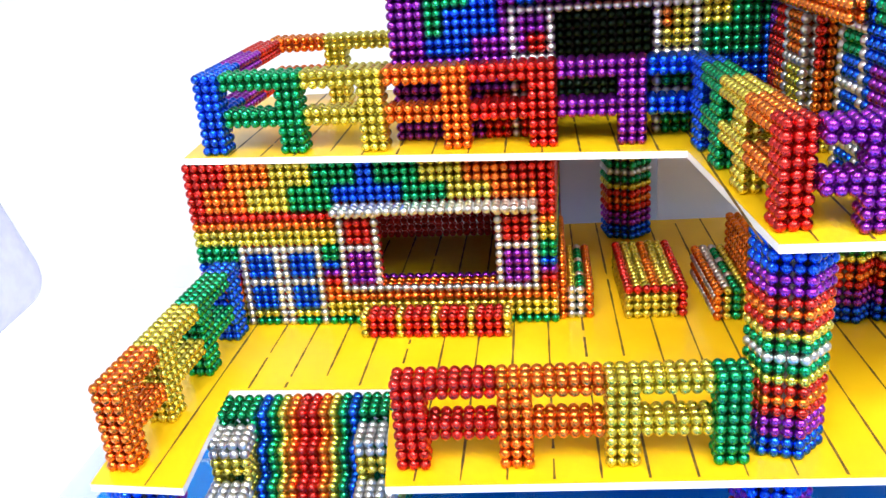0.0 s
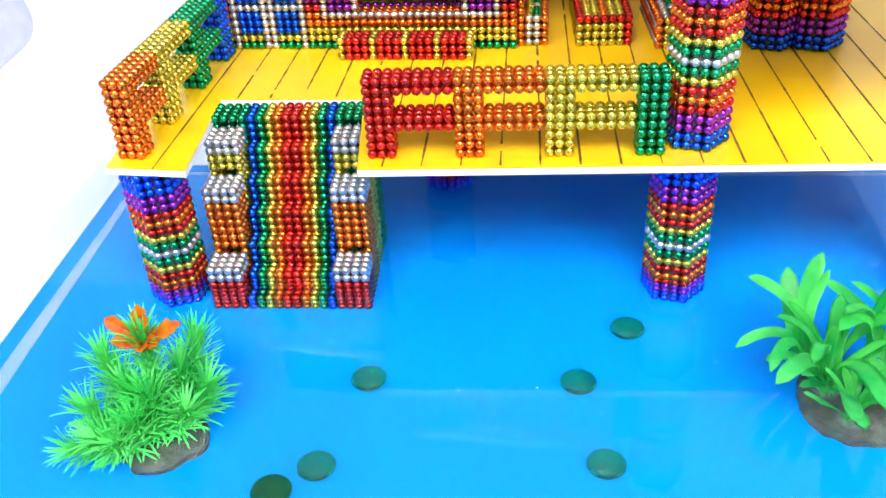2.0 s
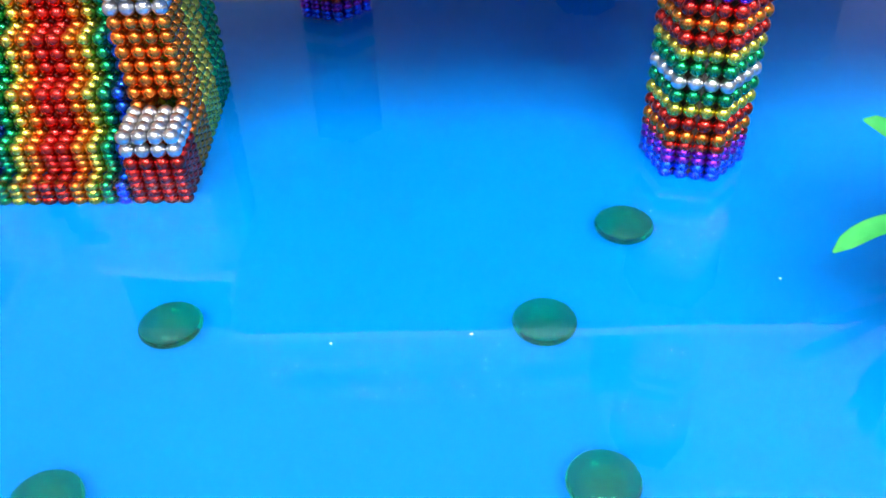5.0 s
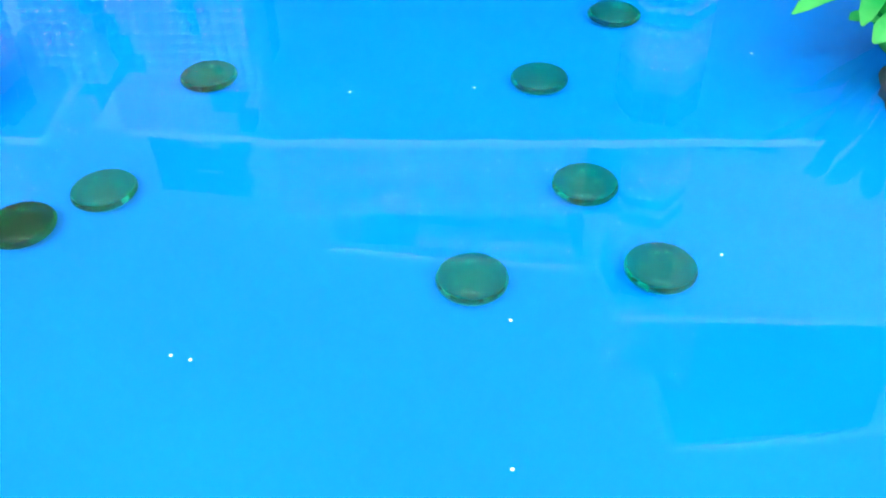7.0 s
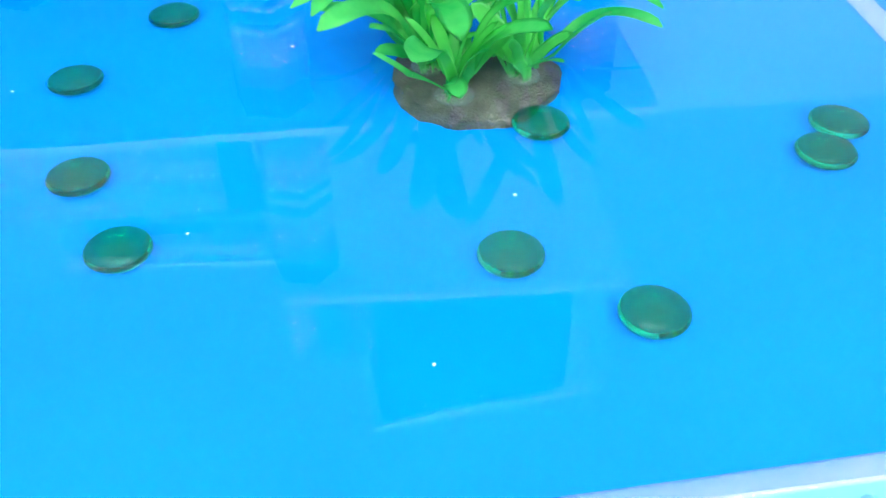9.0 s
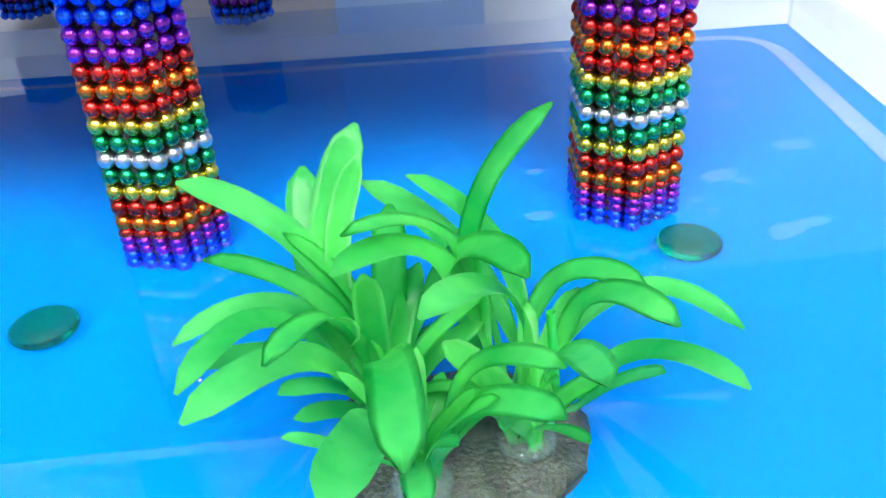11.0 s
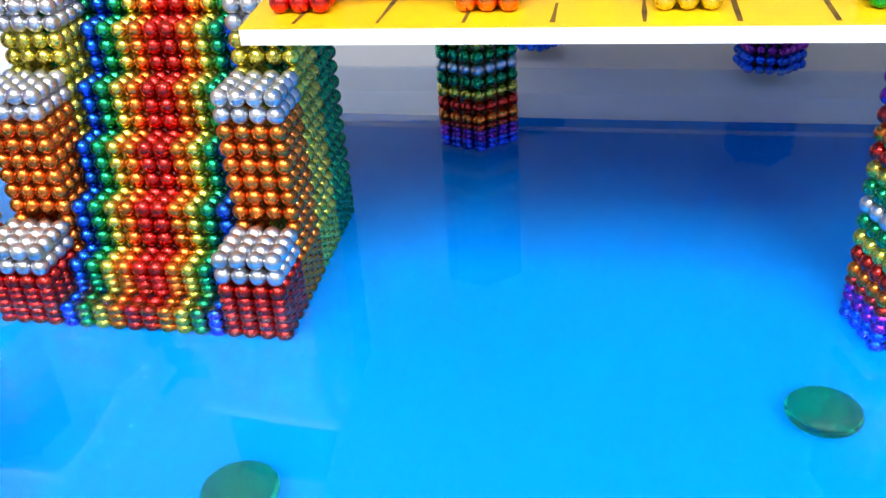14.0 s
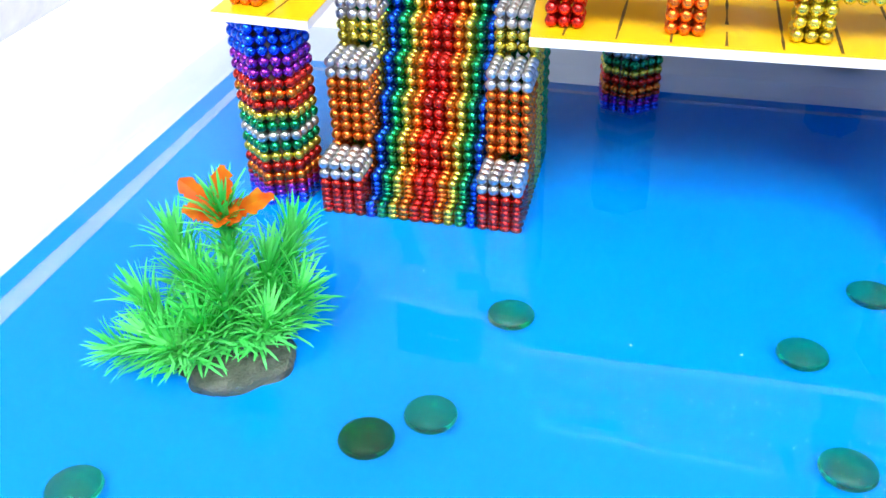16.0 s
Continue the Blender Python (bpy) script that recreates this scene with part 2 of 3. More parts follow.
for outline, mat, label, top in (
        ([(0.02, 0.335), (0.158, 0.325), (0.158, 0.33), (0.02, 0.34)], PANEL, "pale grey board standing behind the model", 0.204),
        ([(0.152, 0.315), (0.34, 0.30), (0.34, 0.305), (0.152, 0.32)], WHITE, "white board standing behind the model", 0.204),
        ([(0.207, 0.185), (0.274, 0.181), (0.274, 0.184), (0.207, 0.188)], TINTED, "grey blue strip of board behind the tank", 0.1)):
    panel = part("backdrop", slab_bm(outline, -0.006, top), mat)
    tagged(panel, label, "board", kind="structure")

bm = box_bm((-0.78, 0.06, -0.006), (-0.382, 0.452, 0.24))
bmesh.ops.bevel(bm, geom=bm.edges[:], offset=0.045, segments=10, affect="EDGES", profile=0.5)
for v in bm.verts:
    f = (v.co.z + 0.006) / 0.246
    v.co.x = -0.583 + (v.co.x + 0.583) * (1 - 0.26 * f)
    v.co.y = 0.256 + (v.co.y - 0.256) * (1 - 0.26 * f)
tub = part("plastic_tub", bm, sheet_plastic("tub_plastic", 0.5, 0.05, (0.58, 0.6, 0.8)), None, "", True)
tagged(tub, "upturned milky plastic tub on the white table", "plastic tub")
tub.visible_shadow = False

# the tank
RIM = [(-0.222, -0.2763), (0.412, -0.2556), (0.397, 0.138), (-0.204, 0.153)]
RIDGE = [(-0.206, -0.262), (0.394, -0.240), (0.383, 0.129), (-0.190, 0.141)]


def grown(outline, d):
    cx, cy = sum(x for x, y in outline) / 4, sum(y for x, y in outline) / 4
    return [(x + math.copysign(d, x - cx), y + math.copysign(d, y - cy)) for x, y in outline]


tank = empty("water_tank", Matrix.Identity(4), "shallow clear plastic tank with a blue floor and water", "tank")
part("tank_floor", slab_bm(RIM, -0.004, 0.0), BLUE, tank, "bright blue smooth floor sheet")
OUT = grown(RIM, 0.003)
for q in range(4):
    a, b, c, d = RIM[q], RIM[(q + 1) % 4], OUT[(q + 1) % 4], OUT[q]
    side = part("tank_wall", slab_bm([a, d, c, b], -0.004, 0.036), PLASTIC, tank, "clear plastic wall")
    side.visible_shadow = False
bmw = bmesh.new()
bmw.faces.new([bmw.verts.new((x, y, WATER)) for x, y in grown(RIM, -0.0002)])
water = part("water", bmw, WATERM)
water.visible_shadow = False
tagged(water, "still clear water standing in the tank", "water", kind="structure")


def strip_bm(points, radius, seg=8, closed=False, flat=1.0):
    """A round bead along a line of points."""
    bm = bmesh.new()
    rings = []
    n = len(points)
    for q, p in enumerate(points):
        a = Vector(points[q - 1] if q or closed else points[0])
        b = Vector(points[(q + 1) % n] if q < n - 1 or closed else points[-1])
        d = (b - a).normalized()
        u = d.cross(Vector((0, 0, 1))).normalized()
        w = u.cross(d)
        r = radius(p) if callable(radius) else radius
        rings.append([bm.verts.new(Vector(p) + r * (math.cos(2 * math.pi * s / seg) * u + flat * math.sin(2 * math.pi * s / seg) * w)) for s in range(seg)])
    pairs = list(zip(rings, rings[1:])) + ([(rings[-1], rings[0])] if closed else [])
    for a, b in pairs:
        for s in range(seg):
            bm.faces.new((a[s], a[(s + 1) % seg], b[(s + 1) % seg], b[s]))
    return bm


LIP_IN, LIP_OUT = grown(RIM, 0.0006), grown(RIM, 0.0095)
lip = part("tank_lip", slab_bm([LIP_IN[0], LIP_OUT[0], LIP_OUT[1], LIP_IN[1]], 0.0362, 0.0376), LIP, tank, "pale cyan plastic lip along the rim")
lip.visible_shadow = False
# the bright highlight line on the rim, modelled as a thin milky bead
part("lip_edge", strip_bm([(*LIP_IN[0], 0.0376), (*LIP_IN[1], 0.0376)], 0.0006, 8), MILKY, lip, "rounded milky inner edge", True)
corner = []
RC = 0.022
for q in range(4):
    here, before, after = Vector(RIDGE[q]), Vector(RIDGE[q - 1]), Vector(RIDGE[(q + 1) % 4])
    p0, p1 = here + (before - here).normalized() * RC, here + (after - here).normalized() * RC
    for k in range(7):
        f = k / 6
        v = (1 - f) ** 2 * p0 + 2 * f * (1 - f) * here + f * f * p1
        corner.append((v.x, v.y, 0.0002))
bead = part("floor_bead", strip_bm(corner, lambda p: 0.007 - 0.005 * min(1, max(0, (p[1] - 0.06) / 0.07)), 10, True, 0.18), MILKY, tank, "pale moulded ridge round the floor", True)

# ---- decks ----
def deck(name, outline, top, label, lines):
    ob = empty(name, Matrix.Identity(4), label, "deck")
    part("board", slab_bm(outline, top - BOARD, top - 0.0003), FOAM, ob, "white foam board with cut edges")
    part("top_sheet", slab_bm(outline, top - 0.0003, top), YELLOW, ob, "glossy yellow sheet with dark plank lines")
    rnd = random.Random(4)
    for x0, y0, x1, y1 in lines:
        bm = bmesh.new()
        steps = 40
        d = Vector((x1 - x0, y1 - y0)).normalized()
        nrm = Vector((-d.y, d.x))
        row = []
        for s in range(steps + 1):
            p = Vector((x0, y0)).lerp(Vector((x1, y1)), s / steps)
            w = 0.00052 + rnd.uniform(-0.0002, 0.0002)
            a, b = p + nrm * w, p - nrm * w
            row.append((bm.verts.new((a.x, a.y, top + 0.0001)), bm.verts.new((b.x, b.y, top + 0.0001))))
        for (a, b), (c, e) in zip(row, row[1:]):
            if rnd.random() > 0.035:
                bm.faces.new((a, b, e, c))
        part("plank_line", bm, LINE, ob)
    return ob


D1 = [(-0.140, -0.007), (-0.096, -0.011), (-0.099, 0.071), (-0.014, 0.068), (-0.0065, -0.012), (0.33, -0.010), (0.33, 0.29), (-0.140, 0.29)]


def plank_lines(x0, front, back, count):
    out = []
    for i in range(count):
        x = x0 + 0.0199 * i
        m = 0.03 - 0.3 * x
        y = front(x)
        out.append((x + m * y, y, x + m * back, back))
    return out


deck("lower_deck", D1, DECK1, "yellow planked foam-board deck standing on ball pillars", plank_lines(-0.1135, lambda x: 0.072 if -0.103 < x < -0.012 else -0.009, 0.289, 22))
D2 = [(-0.130, 0.146), (0.138, 0.114), (0.151, -0.010), (0.33, -0.014), (0.33, 0.29), (-0.130, 0.29)]
deck("upper_deck", D2, DECK2, "yellow planked foam-board upper deck with a cut corner", plank_lines(-0.1135, lambda x: 0.146 - 0.12 * (x + 0.13) if x < 0.136 else -0.009, 0.289, 22))

# ---- pillars ----
BANDS = "BBPPRORYGSGYRORPPBBB"


def pillar(cx, cy, z, turn, label, singles=0, fine=False):
    ob = empty("pillar", pose(cx, cy, z), label, "pillar", "ball pillars")
    cells = []
    for k, c in enumerate(BANDS):
        for s in range(6):
            a0, a1 = radians(turn + 60 * s), radians(turn + 60 * (s + 1))
            for q in range(3):
                t = q / 3
                x = 3 * U * ((1 - t) * math.cos(a0) + t * math.cos(a1))
                y = 3 * U * ((1 - t) * math.sin(a0) + t * math.sin(a1))
                d = JITTER.uniform(-0.0001, 0.0001, 2)
                cells.append((x + d[0], y + d[1], U / 2 + k * U, c))
    balls("ball_column", ob, cells, singles, fine)
    # added filler: its dark colour gives the gaps between balls their shade
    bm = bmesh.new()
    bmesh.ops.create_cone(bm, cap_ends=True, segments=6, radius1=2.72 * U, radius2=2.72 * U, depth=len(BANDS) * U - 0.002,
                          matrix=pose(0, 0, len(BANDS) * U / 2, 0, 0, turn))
    part("gap_filler", bm, GAP_SHADE, ob, "dark inner core")
    return ob


PL = "rainbow-banded hexagonal pillar of stacked magnet balls"
pillar(0.1605, 0.013, 0, -74, PL + " standing in water", 240, True)
pillar(0.2955, 0.013, 0, -92, PL + " standing in water", 240, True)
pillar(-0.1225, 0.008, 0, -39, PL + " standing in water", 240, True)
pillar(0.027, 0.130, 0, -80, PL + " in the shade under the deck")
for x, y in ((-0.116, 0.300), (0.036, 0.288), (0.155, 0.252), (0.26, 0.262)):
    pillar(x, y, 0, -75, PL + " behind the tank")
pillar(0.164, 0.017, DECK1, -74, PL + " on the lower deck", 240, True)
pillar(0.124, 0.270, DECK1, -80, PL + " on the lower deck")
pillar(0.227, 0.138, DECK1, -78, PL + " on the lower deck")
pillar(0.253, 0.136, DECK1, -78, PL + " on the lower deck")

# ---- staircase ----
stair = empty("staircase", pose(-0.0970, -0.007, 0), "rainbow staircase of magnet balls rising from the water", "staircase")
PY = 0.0047
HEIGHT = (8, 16, 20, 21)
FILL = "ROYG"
for side in (0, 14):
    g = {}
    for j in range(16):
        b = j // 4
        for k in range(HEIGHT[b]):
            for i in range(4):
                g[(side + i, j, k)] = "S" if b < 3 and k >= HEIGHT[b] - 2 else FILL[b]
    balls("stringer", stair, placed(shell(g), (0.0051, PY, U)), 220, True, "stepped side block with silver caps")
MID = "BGYORROYGB"
for s in range(7):
    g = {}
    for i, c in enumerate(MID):
        for j in (2 * s, 2 * s + 1) + ((14, 15) if s == 6 else ()):
            for k in range(max(0, 3 * s - 1), 3 * s + 3):
                g[(4 + i, j, k)] = c
    balls("step", stair, placed(g, (0.0051, PY, U)), 99, True)


# ---- railings ----
def railing(m, spec, label, fine=True):
    """spec: p for a post of 3 x 3 x 9 balls, a number for a double rail of that length, each with its colour."""
    ob = empty("railing", m, label, "railing", "ball railings")
    x0 = 0
    for word in spec.split():
        c = word[0]
        if word[1] == "p":
            post = {(x0 + i, j, k): c for i in range(3) for j in range(3) for k in range(9)}
            balls("post", ob, placed(shell(post)), 99 if fine else 0)
            x0 += 3
        else:
            n = int(word[1:])
            for row, nm in ((7, "top_rail"), (3, "lower_rail")):
                rail = {(x0 + i, j, row + k): c for i in range(n) for j in range(3) for k in range(2)}
                balls(nm, ob, placed(rail), 99 if fine else 0)
            x0 += n
    return ob


railing(pose(0, 0, DECK1), "Rp R6 Op O6 Yp Y6 Gp", "red, orange, gold and green ball railing on the lower deck")
railing(pose(-0.123, 0.002, DECK1, 0, 0, 84), "Op O5 Yp Y6 Gp G5 Bp", "orange, gold, green and blue ball railing on the lower deck")
railing(pose(-0.1165, 0.148, DECK2, 0, 0, -4.7), "Bp G6 Gp Y6 Yp O6 Op R6 Rp P6 Pp B6", "rainbow ball railing along the upper deck")
railing(pose(-0.1045, 0.164, DECK2, 0, 0, 85), "B4 P7 R7", "blue, purple and red ball railing on the upper deck")
railing(pose(-0.101, 0.258, DECK2, 0, 0, -4), "O7 Yp Y9 Gp", "orange and gold ball railing at the back of the upper deck")
railing(pose(0.143, 0.121, DECK2, 0, 0, -84.8), "Bp G3 Gp Y4 Yp O6 Rp", "green, gold, orange and red ball railing on the upper deck")
railing(pose(0.1685, -0.003, DECK2, 0, 0, -2), "P3 Pp", "purple ball railing on the upper deck")


# ---- lower house ----
def runs(text):
    """'R5 O2' -> 'RRRRROO'"""
    return "".join(w[0] * int(w[1:]) for w in text.split())


SIDE = "RRRRRRROYYGGBPROOYYG"
top3 = runs("R5 O5 Y5 G5 B2 G5 Y5 O5 R5")
next3 = runs("R2 O5 Y5 G5 B8 G5 Y5 O5 R2")
ROWS_LOW = []
for r in range(20):
    row = list(top3 if r < 3 else next3 if r < 6 else SIDE[r] * 42)
    if r >= 10:
        for i in range(5, 15):
            if r == 10 or i in (5, 9, 10, 14) or r == 14:
                row[i] = "S"
            elif r <= 17:
                row[i] = "B"
    if 5 <= r <= 15:
        for i in range(17, 40):
            if 22 <= i <= 34 and 6 <= r <= 14:
                row[i] = " "
            elif i in (17, 21, 35, 39) or r in (10, 15) or r <= 6:
                row[i] = "S"
            else:
                row[i] = "R" if r < 10 else "P"
    ROWS_LOW.append("".join(row))


def wall_cells(rows):
    return {(i, 0, len(rows) - 1 - r): c for r, row in enumerate(rows) for i, c in enumerate(row) if c != " "}


house = empty("toy_house", pose(-0.1307, 0.147, DECK1, 0, 0, -2.8), "rainbow toy house of magnet balls under the upper deck", "toy house")
PX = 0.00493
balls("front_wall", house, placed(wall_cells(ROWS_LOW), (PX, U, U)), 300)
# second ball layer added to keep light out of the room
balls("inner_wall", house, placed({(i, 1, k): "R" if c == "S" else c for (i, j, k), c in wall_cells(ROWS_LOW).items()}, (PX, U, U)))
# added dark slab that keeps light from leaking in from above
part("ceiling_light_stop", box_bm((0.002, 0.0085, 0.0985), (41 * PX, 27 * U, 0.0996)), GAP_SHADE, house)
# inner layers use the K balls, so the room's shade is in their colour
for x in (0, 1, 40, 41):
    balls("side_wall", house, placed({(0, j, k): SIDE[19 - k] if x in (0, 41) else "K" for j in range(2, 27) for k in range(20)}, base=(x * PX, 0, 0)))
for y in (27, 28):
    balls("rear_wall", house, placed({(i, y, k): "R" for i in range(42) for k in range(20)}, (PX, U, U)))
lintel = {(i, j, 14): "S" for i in range(17, 40) for j in (-2, -1)}
balls("window_lintel", house, placed(lintel, (PX, U, U)), 99, False, "silver awning over the window")
sill = {(i, j, 4): "O" if j < 3 else "P" for i in range(21, 36) for j in range(1, 4)}
balls("window_sill", house, placed(sill, (PX, U, U)), 99)

# ---- furniture on the lower deck ----
bench = empty("toy_bench", pose(-0.0355, 0.125, DECK1, 0, 0, -2.8), "red ball bench with gold stripes before the house", "bench")
balls("seat", bench, placed(shell({(i, j, k): "Y" if i % 4 == 0 else "R" for i in range(17) for j in range(3) for k in range(3)})), 200)
tbl = empty("toy_table", pose(0.1121, 0.1385, DECK1, 0, 0, 1), "low ball table with red rim and gold stripes", "table")
g = {}
for i in range(7):
    for j in range(14):
        for k in range(4):
            g[(i, j, k)] = ("RYYOYYR"[i] if j else "R") if k == 3 else ("R" if i == 6 else "Y")
balls("table_body", tbl, placed(shell(g)), 240)


def sofa(m, flip, end):
    ob = empty("toy_sofa", m, "ball sofa with orange back and silver and green seat", "sofa", "sofas")
    g, h = {}, {}
    for j in range(13):
        for i in range(1, len(end)):
            for k in range(4):
                if j == 0:
                    c = end[i]
                elif i == len(end) - 1:
                    c = "SOSO"[k]
                else:
                    c = "SYGSO"[i] if i != 2 or j % 4 else "S"
                g[(i * flip, j, k)] = c
        for i in (0,) if len(end) == 4 else (-1, 0):
            for k in range(8):
                h[(i * flip, j, k)] = "O"
    balls("seat", ob, placed(shell(g)), 220)
    balls("backrest", ob, placed(shell(h)), 207)


sofa(pose(0.0758, 0.1415, DECK1, 0, 0, -1), 1, "OSSO")
sofa(pose(0.1797, 0.1335, DECK1, 0, 0, 2.3), -1, "OYGYO")

# ---- upper house ----
W = 42


def upper_colour(i, k):
    """The wall's patchwork, column i from the outer corner and row k from the floor."""
    if 13 <= i <= 32 and k <= 13:
        if k == 13 or i in (13, 17, 28, 32) or (not 17 < i < 28 and k in (4, 8)):
            return "S"
        if 17 < i < 28:
            return " "
        if i < 18:
            return "R" if (i > 14 and k < 11) or k < 8 else "P"
        return "G" if k < 8 else ("O" if i == 29 and k > 10 else "Y")
    if i < 4:
        return "P"
    if i < 9:
        return ("G" if k > 13 or (i < 6 and k > 10) else "B") if k > 8 else "P"
    if i < 13:
        return ("B" if k > 10 and i < 12 else "P") if k > 8 else ("P" if k > 4 or i < 10 else "R")
    if i <= 32:
        return "PBBPPPPPPRRRRRRRRYYYYYY"[i - 13] if k == 14 else ("G" if i > 26 else "R" if i > 20 else "B")
    if k > 10:
        return "Y" if i < 36 else "G"
    if k > 7:
        return "G" if i < 39 else "B"
    return "B"


front = {(i, 0, k): upper_colour(i, k) for i in range(W) for k in range(20)}
front = {q: c for q, c in front.items() if c != " "}
upper = empty("toy_house", pose(-0.0095, 0.159, DECK2, 0, 0, -4.5), "rainbow upper toy house of magnet balls with windows", "toy house")
balls("front_wall", upper, placed(front, (0.0049, U, U)), 300)
# added backing layer that cuts the light coming through the front gaps
balls("inner_wall", upper, placed({(i, 1, k): "P" if c == "S" else c for (i, j, k), c in front.items()}, (0.0049, U, U)))
# K balls carry the dimness behind the window in their colour
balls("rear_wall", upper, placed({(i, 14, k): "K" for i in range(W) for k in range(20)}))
# added dark slabs that stop light leaking through the rear wall and ceiling
part("wall_light_stop", box_bm((0.002, 15 * U + 0.0003, 0.0), (W * U, 15 * U + 0.003, 0.1)), GAP_SHADE, upper)
part("ceiling_light_stop", box_bm((0.002, 0.0055, 0.0972), (W * U, 15 * U, 0.0998)), GAP_SHADE, upper)
# inner layer again in K, coloured for the shade inside
for x in (0, 1):
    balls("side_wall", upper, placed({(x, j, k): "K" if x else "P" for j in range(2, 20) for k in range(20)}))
lint = {(i, j, k): "O" for i in range(12, 34) for j in (-3, -2, -1) for k in (15, 16)}
balls("window_lintel", upper, placed(lint, (0.0049, U, U)), 150, False, "orange awning over the window")


def wing_colour(j, k):
    """The wing's long wall, column j from its front corner."""
    if k > 13:
        return "P" if j > 28 else "O" if j > 12 else "G" if 7 <= j <= 8 and k < 17 else "B"
    if 15 <= j <= 21:
        return " "
    if j in (10, 14, 22, 26) or (9 < j < 27 and k in (3, 8, 13)):
        return "S"
    if 10 < j < 14:
        return "G" if k > 10 else "B"
    if j < 10:
        if k > 10:
            return "P" if 3 <= j <= 4 else "B"
        return "P" if 4 <= j <= 8 else "B"
    if j < 26:
        return "O" if k > 8 else "Y"
    if k > 8 and j > 35 - k * 0.55:
        return "P"
    return "O" if k < 7 and j < 29 else "R"


side = {(0, j, k): wing_colour(j, k) for j in range(1, 34) for k in range(20)}
side = {q: c for q, c in side.items() if c != " "}
wing = empty("toy_house", pose(0.1995, -0.006, DECK2, 0, 0, 6.2), "blue, purple and red wing of the upper ball house", "toy house")
front_rows = {(i, 0, k): "B" for i in range(22) for k in range(20)}
balls("front_wall", wing, placed(front_rows), 100)
balls("inner_wall", wing, placed({(i, 1, k): "B" for i in range(1, 22) for k in range(20)}))
balls("side_wall", wing, placed(side), 300)
balls("inner_wall", wing, placed({(1, j, k): c for (i, j, k), c in side.items() if j > 1}))
# added dark slabs behind the balls, shading their gaps and stopping light
part("wall_light_stop", box_bm((2 * U - 0.002, 22 * U, 0.0), (2 * U, 32 * U, 0.1)), GAP_SHADE, wing)
part("wall_light_stop", box_bm((2 * U - 0.002, 2 * U, 0.0), (2 * U, 14.3 * U, 0.1)), GAP_SHADE, wing)
part("wall_light_stop", box_bm((2 * U + 0.0005, 2 * U - 0.002, 0.0), (21 * U, 2 * U, 0.1)), GAP_SHADE, wing)
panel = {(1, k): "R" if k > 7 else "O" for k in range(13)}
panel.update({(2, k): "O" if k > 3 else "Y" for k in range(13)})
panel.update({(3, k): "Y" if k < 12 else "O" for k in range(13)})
# another added dark slab, shading the gaps of the door panel
part("wall_light_stop", box_bm((1.6 * U, 21.6 * U, 0.0), (3.5 * U, 21.95 * U, 0.068)), GAP_SHADE, wing)
balls("door_panel", wing, placed({(i, 21, k): c for (i, k), c in panel.items()}), 38)
balls("window_lintel", wing, placed({(i, j, k): "O" for i in (-2, -1) for j in range(9, 31) for k in (14, 15)}), 60, False, "orange awning over the doorway")

roof = part("roof_deck", slab_bm([(-0.014, 0.152), (0.176, 0.137), (0.193, -0.010), (0.33, 0.004), (0.33, 0.29), (-0.014, 0.29)], DECK2 + 0.1002, DECK2 + 0.1042), FOAM)
tagged(roof, "white foam-board roof over the upper ball house", "roof", kind="structure")

# ---- glass gems ----
def gem_bm(r, h):
    bm = bmesh.new()
    rings, seg = [], 24
    for q in range(13):
        a = -math.pi / 2 + math.pi * q / 12
        rr, z = r * max(0.02, math.cos(a)) ** 0.96, h / 2 + h / 2 * math.sin(a) * (1.0 if a > 0 else 0.8)
        rings.append([bm.verts.new((rr * math.cos(2 * math.pi * s / seg), rr * math.sin(2 * math.pi * s / seg), z)) for s in range(seg)])
    for a, b in zip(rings, rings[1:]):
        for s in range(seg):
            bm.faces.new((a[s], a[(s + 1) % seg], b[(s + 1) % seg], b[s]))
    bm.faces.new(rings[0][::-1])
    bm.faces.new(rings[-1])
    return bm


GEMS = [(-0.002, -0.067), (0.104, -0.068), (-0.019, -0.125), (0.114, -0.121), (0.083, -0.158), (0.130, -0.154), 
        (0.253, -0.109), (0.234, -0.167), (0.266, -0.192), (0.308, -0.015), (0.132, -0.027), (-0.120, -0.180), (0.335, -0.134), (0.345, -0.120)]
first = None
for x, y in GEMS:
    m = pose(x, y, 0.0008, 0, 0, 40 * len(bpy.data.objects) % 360)
    if first is None:
        first = part("glass_gem", gem_bm(0.0093, 0.0081), GEM, None, "", True)
        tagged(first, "flat green glass gem lying on the blue tank floor", "glass gem", "glass gems")
        first.matrix_world = m
    else:
        copy_thing(first, m)


dark = part("glass_gem", gem_bm(0.0096, 0.0081), DEEP, None, "", True)
tagged(dark, "deep bottle-green glass gem on the blue tank floor", "glass gem", "glass gems")
dark.matrix_world = pose(-0.037, -0.140, 0.0008)

# ---- plants ----
def stone_bm(rx, ry, h, seed):
    bm = bmesh.new()
    bmesh.ops.create_icosphere(bm, subdivisions=4, radius=1)
    for v in bm.verts:
        n = 1 + 0.13 * noise.noise(v.co * 1.7 + Vector((seed, 0, 0))) + 0.07 * noise.noise(v.co * 5) + 0.035 * noise.noise(v.co * 13)
        z = v.co.z
        v.co = Vector((v.co.x * rx * n, v.co.y * ry * n, (max(0, z) ** 0.6) * h * n if z > 0 else -0.002))
    return bm


